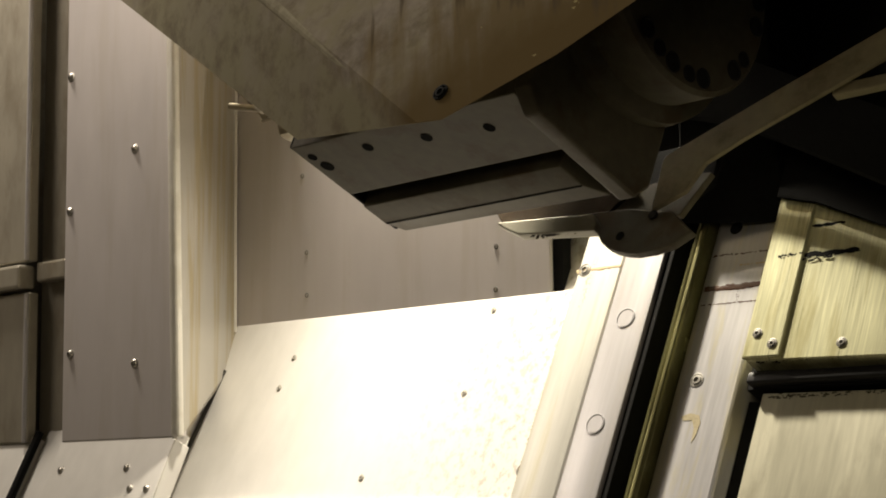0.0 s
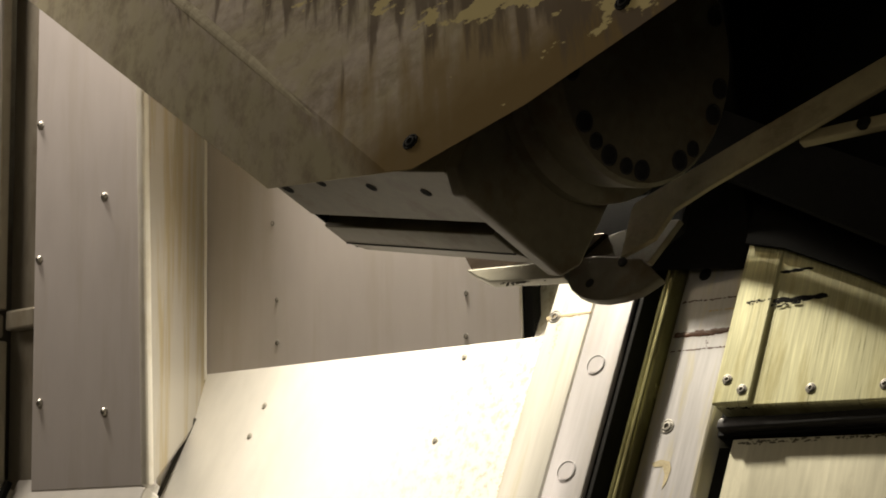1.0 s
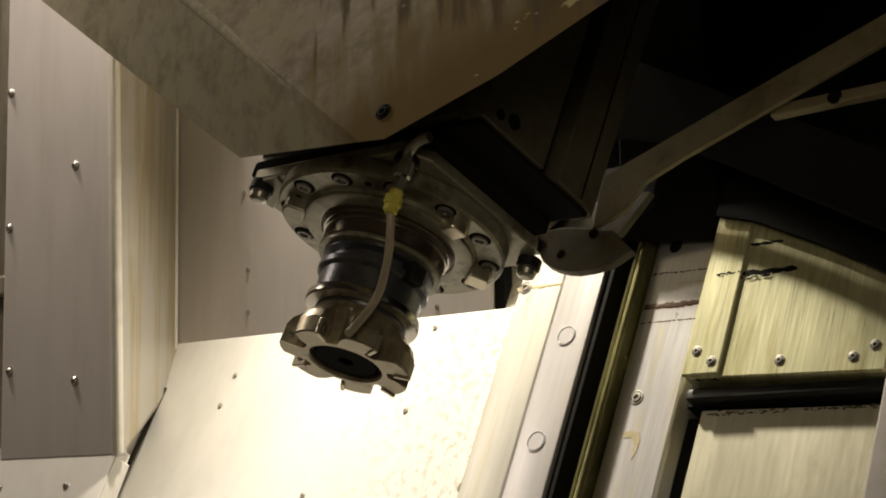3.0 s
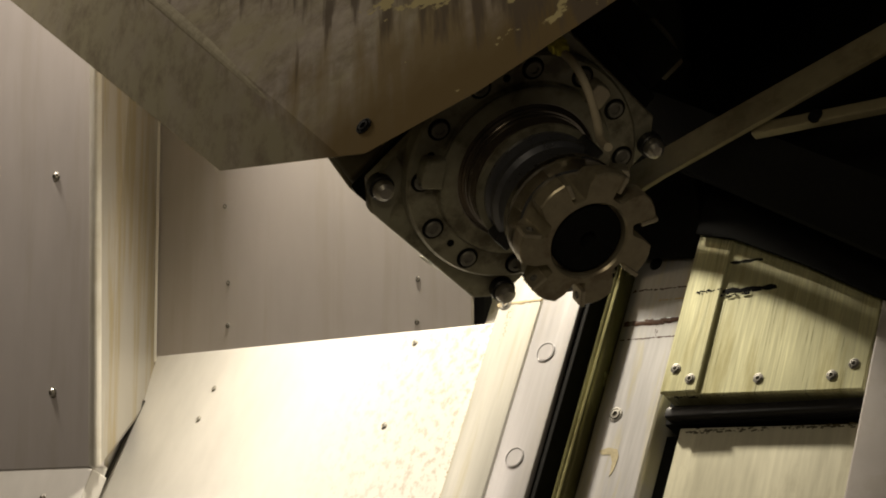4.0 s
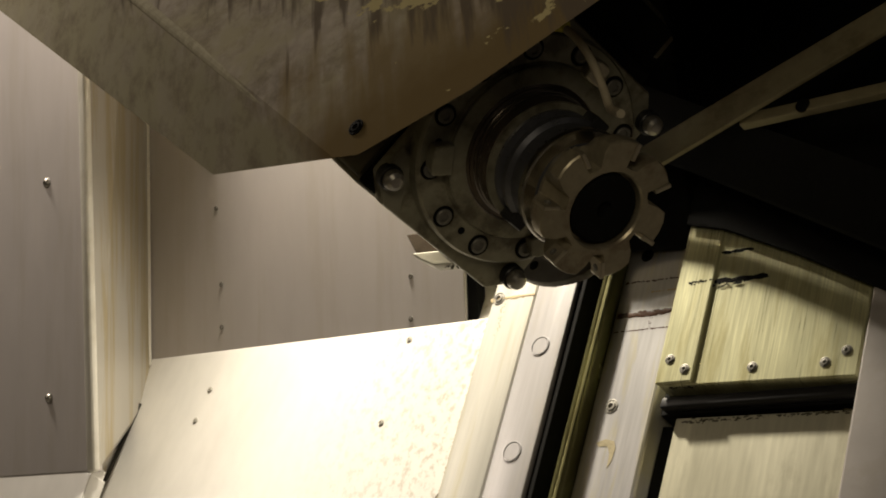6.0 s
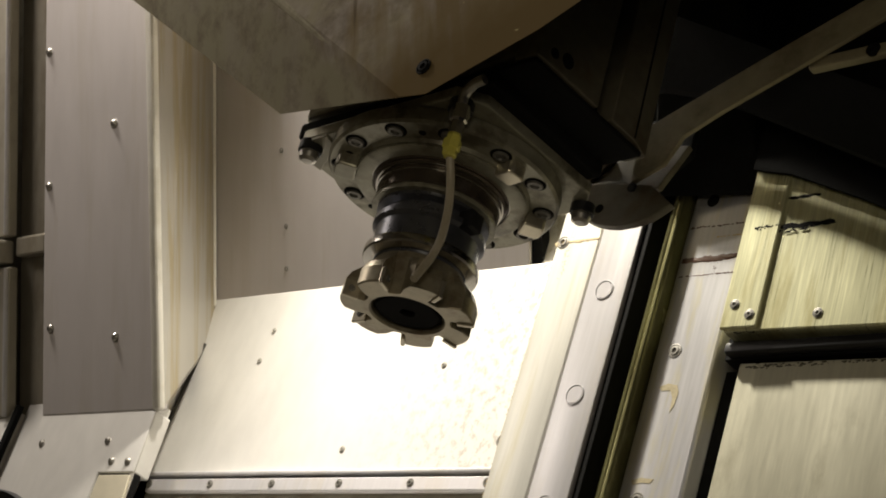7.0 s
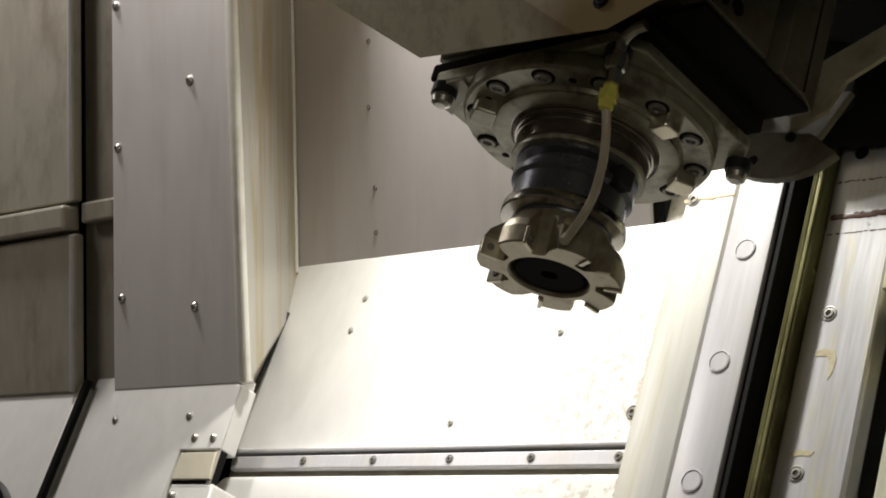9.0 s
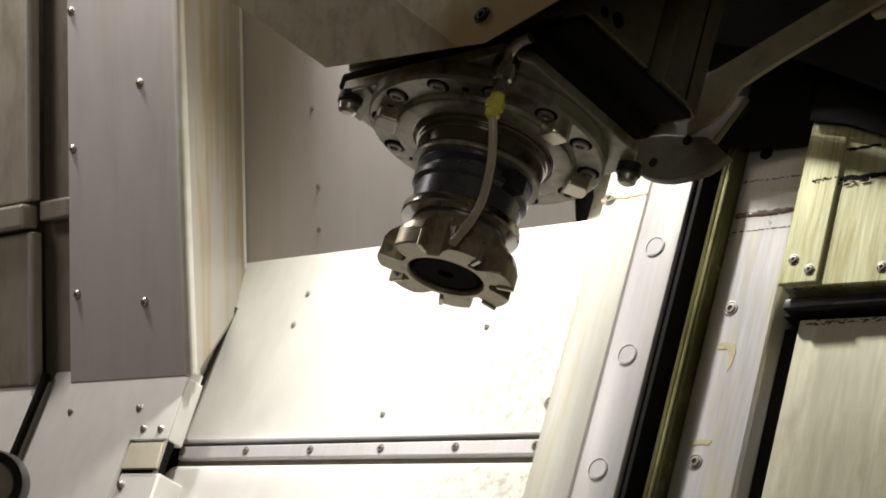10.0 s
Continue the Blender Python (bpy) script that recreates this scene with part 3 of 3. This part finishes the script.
HEAD0 = Matrix.Translation(PIVOT) @ Matrix((SIDE, RISE, AXLE)).transposed().to_4x4()
head = holder("milling_head", HEAD0, "swivelling steel milling head with a face mill", "milling head")
SPIN = Matrix.Translation((-0.012, 0, -0.096)) @ pose(0, 0, 0, 90, 0, 0)  # its z runs down the spindle

part("body", block(-0.138, 0.150, -0.178, 0.137, -0.174, 0.002, 0.004), BOX, head)
part("swivel_disc", lathe([(0, -0.01), (0.125, -0.01), (0.125, 0.016), (0, 0.016)], 64), BLACK, head)
part("side_plate", block(0.150, 0.179, -0.184, 0.137, -0.092, 0.002, 0.0015), BOX, head, "plain side cover with screw holes")
part("side_cover", loft([[(0.146, -0.184, -0.113), (0.181, -0.184, -0.113), (0.181, -0.184, -0.149), (0.172, -0.184, -0.180), (0.146, -0.184, -0.180)],
                         [(0.146, 0.108, -0.113), (0.181, 0.100, -0.113), (0.181, 0.100, -0.149), (0.172, 0.108, -0.184), (0.146, 0.108, -0.184)]], 0.0015), BOX, head, "raised side cover strip with a bevelled edge")
part("cover_seam", block(0.1795, 0.1816, -0.182, 0.100, -0.1505, -0.1485, 0), DARK, head)
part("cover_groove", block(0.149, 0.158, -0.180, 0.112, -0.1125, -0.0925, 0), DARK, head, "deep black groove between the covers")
part("left_plate", block(-0.1435, -0.138, -0.176, 0.120, -0.178, -0.004, 0.002), PALEPLATE, head, "smooth pale side cover")
part("cover_ledge", block(-0.1475, -0.1435, -0.150, 0.02, -0.176, -0.166, 0.001), PALEPLATE, head)
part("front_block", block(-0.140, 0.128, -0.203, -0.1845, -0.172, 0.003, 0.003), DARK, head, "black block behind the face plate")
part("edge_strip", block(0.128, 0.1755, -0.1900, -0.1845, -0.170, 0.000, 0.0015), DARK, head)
part("face_plate", prism([(-0.143, -0.178), (-0.122, -0.203), (0.088, -0.203), (0.112, -0.178), (0.112, -0.016), (0.090, 0.009), (-0.122, 0.009), (-0.143, -0.016)], 0.201, 0.214, 0.002), FACE, head, "square face plate with cut corners", m=pose(0, 0, 0, 90, 0, 0))
# Pad tone stands in for light falling on this corner.
part("corner_pad", prism([(-0.142, -0.040), (-0.142, -0.018), (-0.122, 0.008), (-0.086, 0.008), (-0.090, -0.010)], 0.213, 0.2165, 0.001), PALEPLATE, head, "corner pad of the face plate, painted pale as lit", m=pose(0, 0, 0, 90, 0, 0))
part("rear_plate", prism([(-0.138, -0.17), (-0.12, -0.186), (0.17, -0.186), (0.192, -0.170), (0.192, -0.02), (0.175, 0.004), (-0.138, 0.004)], -0.156, -0.135, 0.003), BOX, head, "thick rear plate", m=pose(0, 0, 0, 90, 0, 0))
part("rear_boss", lathe([(0, -0.224), (0.118, -0.224), (0.123, -0.220), (0.123, -0.175), (0.140, -0.170), (0.142, -0.152), (0, -0.152)], 64, SPIN), BOX, head, "round rear boss with bolts")
for k, a in enumerate((51, 23, 10, -2, -16, -28, -58, -70, -95, -110, -150)):
    r = 0.0085 if k in (2, 4, 7) else 0.0105
    part("boss_bolt", lathe([(r, 0), (r, 0.0015), (r * 0.85, 0.002), (r * 0.8, 0.0006), (r * 0.5, 0.0004), (0, 0.0004)], 20), BLACK, head, m=SPIN @ pose(0.106 * math.cos(radians(a)), 0.106 * math.sin(radians(a)), -0.2245, 180, 0, 0))
for y, z, r in ((-0.170, -0.019, 0.0055), (-0.166, -0.038, 0.0080), (-0.089, -0.024, 0.0065), (-0.009, -0.030, 0.0065), (0.071, -0.037, 0.0065)):
    part("hole", lathe([(r, -0.001), (r, 0.0006), (r * 0.85, 0.0006), (r * 0.8, 0.0004), (0, 0.0004)], 20), DARK, head, m=pose(0.179, y, z, 0, 90, 0))
for y, z in ((-0.143, -0.036), (-0.142, -0.152), (0.088, -0.147)):
    part("cover_screw", lathe([(0.0075, -0.001), (0.0075, 0.0008), (0.0062, 0.001), (0.0045, 0.001), (0.004, 0.0004), (0, 0.0004)], 20), SCREW, head, m=pose(-0.1435, y, z, 0, -90, 0))
# face: ring with socket screws, lugs, corner stops
part("flange", lathe([(0.07, 0.213), (0.118, 0.213), (0.120, 0.215), (0.120, 0.229), (0.1175, 0.232), (0.092, 0.232), (0.090, 0.236), (0.070, 0.236)], 72, SPIN), FACE, head, "round oily flange ring")
for k in range(12):
    seat = SPIN @ pose(0.105 * math.cos(radians(15 + 30 * k)), 0.105 * math.sin(radians(15 + 30 * k)), 0.232)
    recess_ring = part("screw_recess", lathe([(0.0112, -0.002), (0.0112, 0.0005), (0.0100, 0.0007), (0, 0.0007)], 24), DARK, head, m=seat)
    part("flange_screw", lathe([(0.0082, 0.0005), (0.0082, 0.0022), (0.0074, 0.0030), (0.0046, 0.0030), (0.0042, 0.0012), (0, 0.0012)], 20), SCREW, recess_ring)
    if k % 2:
        part("pin_hole", lathe([(0.0038, -0.001), (0.0038, 0.0006), (0, 0.0006)], 14), DARK, head, m=SPIN @ pose(0.101 * math.cos(radians(30 + 30 * k)), 0.101 * math.sin(radians(30 + 30 * k)), 0.232))
for a, wide in ((128, 0.015), (-56, 0.013), (4, 0.011), (232, 0.012)):
    part("lug", prism([(-0.010, -wide), (0.010, -wide), (0.013, -wide * 0.5), (0.013, wide * 0.5), (0.010, wide), (-0.010, wide)], -0.003, 0.013, 0.002), INSERT if a in (-56, 4) else FACE, head, "small steel driving lug", m=SPIN @ pose(0.098 * math.cos(radians(a)), 0.098 * math.sin(radians(a)), 0.233, 0, 0, a))
for x, z in ((-0.117, -0.001), (0.089, -0.004), (-0.116, -0.192), (0.090, -0.196)):
    stop = part("corner_stop", lathe([(0.0125, 0.0), (0.0125, 0.010), (0.0115, 0.011), (0, 0.011)], 24), BLACK, head, m=pose(x, -0.213, z, 90, 0, 0))
    part("stop_button", lathe([(0.0100, 0.010), (0.0104, 0.014), (0.0092, 0.019), (0.0055, 0.0215), (0, 0.022)], 24), BOLT, stop, "bright steel button")
part("spindle_nose", lathe([(0.071, 0.230), (0.071, 0.238), (0.0685, 0.2395), (0.0685, 0.2415), (0.0665, 0.2425), (0.0640, 0.2445), (0.0625, 0.262), (0.0610, 0.264), (0.0610, 0.270), (0.040, 0.270)], 72, SPIN), NOSE, head, "dark oily spindle nose")
for r0, h in ((0.0715, 0.2372), (0.0655, 0.2435), (0.0640, 0.2490)):
    part("oil_groove", lathe([(r0 - 0.0008, h - 0.001), (r0 + 0.0008, h - 0.0006), (r0 + 0.0008, h + 0.0006), (r0 - 0.0008, h + 0.0008)], 72, SPIN), CHROME, head)
part("flange_step", lathe([(0.0860, 0.2350), (0.0885, 0.2362), (0.0890, 0.2385), (0.0860, 0.2395), (0.0720, 0.2395), (0.0715, 0.2350)], 72, SPIN), FACE, head)
part("nose_ring", lathe([(0.0600, 0.2645), (0.0635, 0.2650), (0.0640, 0.2675), (0.0635, 0.2700), (0.055, 0.2706)], 64, SPIN), FACE, head, "bright ring at the spindle mouth")
# tool: holder and face mill
holder_part = part("tool_holder", lathe([(0.0, 0.262), (0.055, 0.262), (0.0575, 0.266), (0.0575, 0.274), (0.050, 0.277), (0.050, 0.283), (0.0575, 0.286), (0.0575, 0.292), (0.053, 0.295), (0.053, 0.318), (0.057, 0.320), (0.057, 0.327), (0.046, 0.330), (0.044, 0.345), (0, 0.345)], 56, SPIN), HOLDER, head, "dark blued tool holder")
part("holder_lip", lathe([(0.050, 0.3185), (0.0582, 0.3190), (0.0588, 0.3215), (0.0588, 0.3265), (0.0575, 0.3285), (0.047, 0.3300)], 56, SPIN), CHROME, holder_part, "bright worn lip")
part("holder_neck", lathe([(0.0462, 0.3295), (0.0448, 0.3320), (0.0448, 0.3380)], 56, SPIN), CHROME, holder_part)
part("drive_key", block(-0.009, 0.009, -0.008, 0.012, 0, 0.02, 0.002), BLACK, holder_part, m=SPIN @ pose(0.056, 0, 0.275))
part("drive_key", block(-0.009, 0.009, -0.008, 0.012, 0, 0.02, 0.002), BLACK, holder_part, m=SPIN @ pose(-0.056, 0, 0.275))
TEETH = 7


def mill_outline(tooth, root, z):
    """One loop of the cutter: flat-backed teeth with gullets between."""
    step = 360 / TEETH
    loop = []
    for k in range(TEETH):
        for turn, depth in ((0, 0.0), (0.6, 1.0), (9, 1.02), (17, 1.0), (25, 0.92), (31, 0.5), (36, 0.0), (44, -0.05)):
            a, r = radians(step * k + 20 + turn), root + (tooth - root) * depth
            loop.append((r * math.cos(a), r * math.sin(a), z))
    return loop


LEVELS = ((0.046, 0.046, 0.333), (0.0505, 0.0475, 0.340), (0.0635, 0.0455, 0.353), (0.0672, 0.0445, 0.362), (0.0675, 0.0445, 0.378), (0.0662, 0.0440, 0.3795), (0.0385, 0.0385, 0.3795), (0.0368, 0.0368, 0.3775), (0.0362, 0.0362, 0.366))
mill_mesh = loft([mill_outline(*level) for level in LEVELS])
mill_mesh.transform(SPIN)
mill = part("face_mill", mill_mesh, TOOL, head, "worn steel face mill body with gullets")
for k in range(TEETH):
    seat = SPIN @ pose(0, 0, 0, 0, 0, 360 / TEETH * k + 20)
    part("insert", block(0.0510, 0.0678, -0.0040, 0.0004, 0.3635, 0.3815, 0.0008), INSERT, mill, "bright carbide insert", m=seat)
    part("insert_screw", lathe([(0.0035, 0), (0.0035, 0.001), (0.002, 0.0012), (0.0015, 0.0004), (0, 0.0004)], 12), SCREW, mill, m=seat @ pose(0.0595, -0.0040, 0.3725, 90, 0, 0))
part("arbor_bolt", lathe([(0.034, 0.364), (0.034, 0.3735), (0.031, 0.3765), (0.008, 0.3765), (0.007, 0.371), (0, 0.371)], 40, SPIN), DARK, mill, "black central clamping bolt")
# coolant hose
part("hose_fitting", lathe([(0, -0.010), (0.0068, -0.010), (0.0068, -0.004), (0.0090, -0.003), (0.0090, 0.006), (0.0072, 0.007), (0.0072, 0.013), (0.0055, 0.015), (0, 0.015)], 6, pose(0.0925, -0.262, -0.002, 90, 0, 0)), BRASS, head, "yellow hose fitting")
part("hose_elbow", lathe([(0, 0), (0.0085, 0), (0.0085, 0.016), (0.0070, 0.018), (0.0070, 0.032), (0, 0.032)], 8, pose(0.0945, -0.222, 0.0, 90, 0, 0)), CHROME, head, "bright steel elbow")
part("feed_pipe", tube(curve_points([(0.0945, -0.226, 0.0), (0.099, -0.212, 0.005), (0.112, -0.205, 0.008), (0.124, -0.203, 0.008)], 12), 0.0052, 10), BOLT, head)
part("coolant_hose", tube(curve_points([(0.0915, -0.274, -0.004), (0.0905, -0.290, -0.012), (0.083, -0.310, -0.026), (0.069, -0.333, -0.041), (0.060, -0.350, -0.045), (0.059, -0.370, -0.038), (0.059, -0.387, -0.030)], 36), 0.0040, 12), HOSE, head, "thin pale bent coolant hose")

# ---- fixed bracket under the head, and braces ----
bracket = holder("bracket", BED, "bare steel bracket with a rounded foot", "bracket")
part("foot", prism([(0.855, -0.041), (0.865, -0.062), (0.873, -0.074), (0.880, -0.083), (0.891, -0.091), (0.904, -0.097), (0.918, -0.101), (0.933, -0.1035), (0.956, -0.1025), (0.977, -0.098), (1.001, -0.083), (0.967, -0.054), (0.945, -0.050), (0.907, -0.042)], 0.195, 0.2065, 0.002), BOX, bracket, "rounded foot of the bracket")
part("web", prism([(0.856, -0.051), (0.900, -0.008), (0.960, 0.004), (0.996, -0.001), (0.968, -0.052), (0.905, -0.047)], 0.186, 0.1945, 0.001), BOX, bracket)
# Black sheet added so the gap to the head stays dark.
part("back_web", prism([(0.790, -0.010), (0.800, 0.045), (0.990, 0.050), (0.992, -0.006), (0.950, -0.040), (0.880, -0.036)], 0.176, 0.1845, 0.001), DARK, bracket, "black sheet added to darken the gap behind the bracket")
# Tray painted dark for its shade, the lip pale for bounced light.
tray = part("tray", prism([(0.683, -0.001), (0.900, -0.007), (0.862, -0.047), (0.716, -0.038)], 0.190, 0.200, 0.001), NOSE, bracket, "drip tray painted dark for its shade")
part("tray_lip", prism([(0.716, -0.0405), (0.862, -0.0475), (0.872, -0.060), (0.872, -0.071), (0.758, -0.062), (0.736, -0.052)], 0.200, 0.214, 0.0015), PALEPLATE, tray, "tray lip painted pale for bounced light")
residue(tray, 0.775, 0.868, -0.0655, 0.210, 60, 0.0015, SMEAR, 0.0020, 2.5, 31)
part("brace", prism([(0.9405, 0.009), (0.943, 0.017), (1.077, 0.084), (1.305, 0.193), (1.81, 0.431), (1.82, 0.396), (1.311, 0.154), (1.041, 0.023), (0.999, -0.001), (0.983, -0.035), (0.944, -0.054)], 0.207, 0.213, 0.001), BRACE, bracket, "long flat steel brace")
for x, q in ((0.905, -0.078), (0.948, -0.060)):
    part("foot_hole", lathe([(0.0055, -0.002), (0.0055, 0.0006), (0, 0.0006)], 16), DARK, bracket, m=pose(x, q, 0.2065 if x < 0.92 else 0.213))
part("rear_brace", prism([(1.13, 0.085), (1.84, 0.112), (1.84, 0.098), (1.13, 0.071)], 0.188, 0.20, 0.002), BRACE, bracket)
for x in (1.205, 1.33):
    screw(DULL, bracket, pose(x, 0.078 + (x - 1.13) * 0.038, 0.20))


cap = holder("round_cap", pose(0.117, -0.45, -0.37, 85, 0, 41), "dark round cap with an olive glass face", "cap")
part("ring", lathe([(0.030, 0.0), (0.042, 0.002), (0.044, -0.004), (0.044, -0.03), (0.028, -0.03), (0.028, -0.002)], 48), BLACK, cap)
part("glass_face", lathe([(0, -0.004), (0.0295, -0.004), (0.0295, -0.012), (0, -0.012)], 40), PANEL, cap)


def motions():
    turns = ((0, -89.5), (0.25, -101.5), (0.5, -110), (0.7, -110.5), (1.0, -102), (1.5, -77), (2.0, -51), (2.5, -26), (2.7, -16), (3.8, 38), (4.0, 48), (4.5, 72), (4.75, 83), (5.0, 87.5), (5.25, 85), (5.5, 77), (5.7, 67.5), (6.8, 12.5), (7.0, 3.4), (7.2, 0), (10.0, 0))
    walk(head, [(t, HEAD0 @ pose(0, 0, 0, 0, 0, a)) for t, a in turns])
    places = ((0, 0.117, -0.37), (6.8, 0.117, -0.37), (7.0, 0.088, -0.32), (7.5, 0.099, -0.303), (8.0, -0.001, -0.299), (8.5, -0.105, -0.321), (9.0, -0.144, -0.325), (9.5, -0.124, -0.325), (10.0, 0.006, -0.308))
    walk(cap, [(t, pose(x, -0.45, z, 85, 0, 41)) for t, x, z in places])


motions()
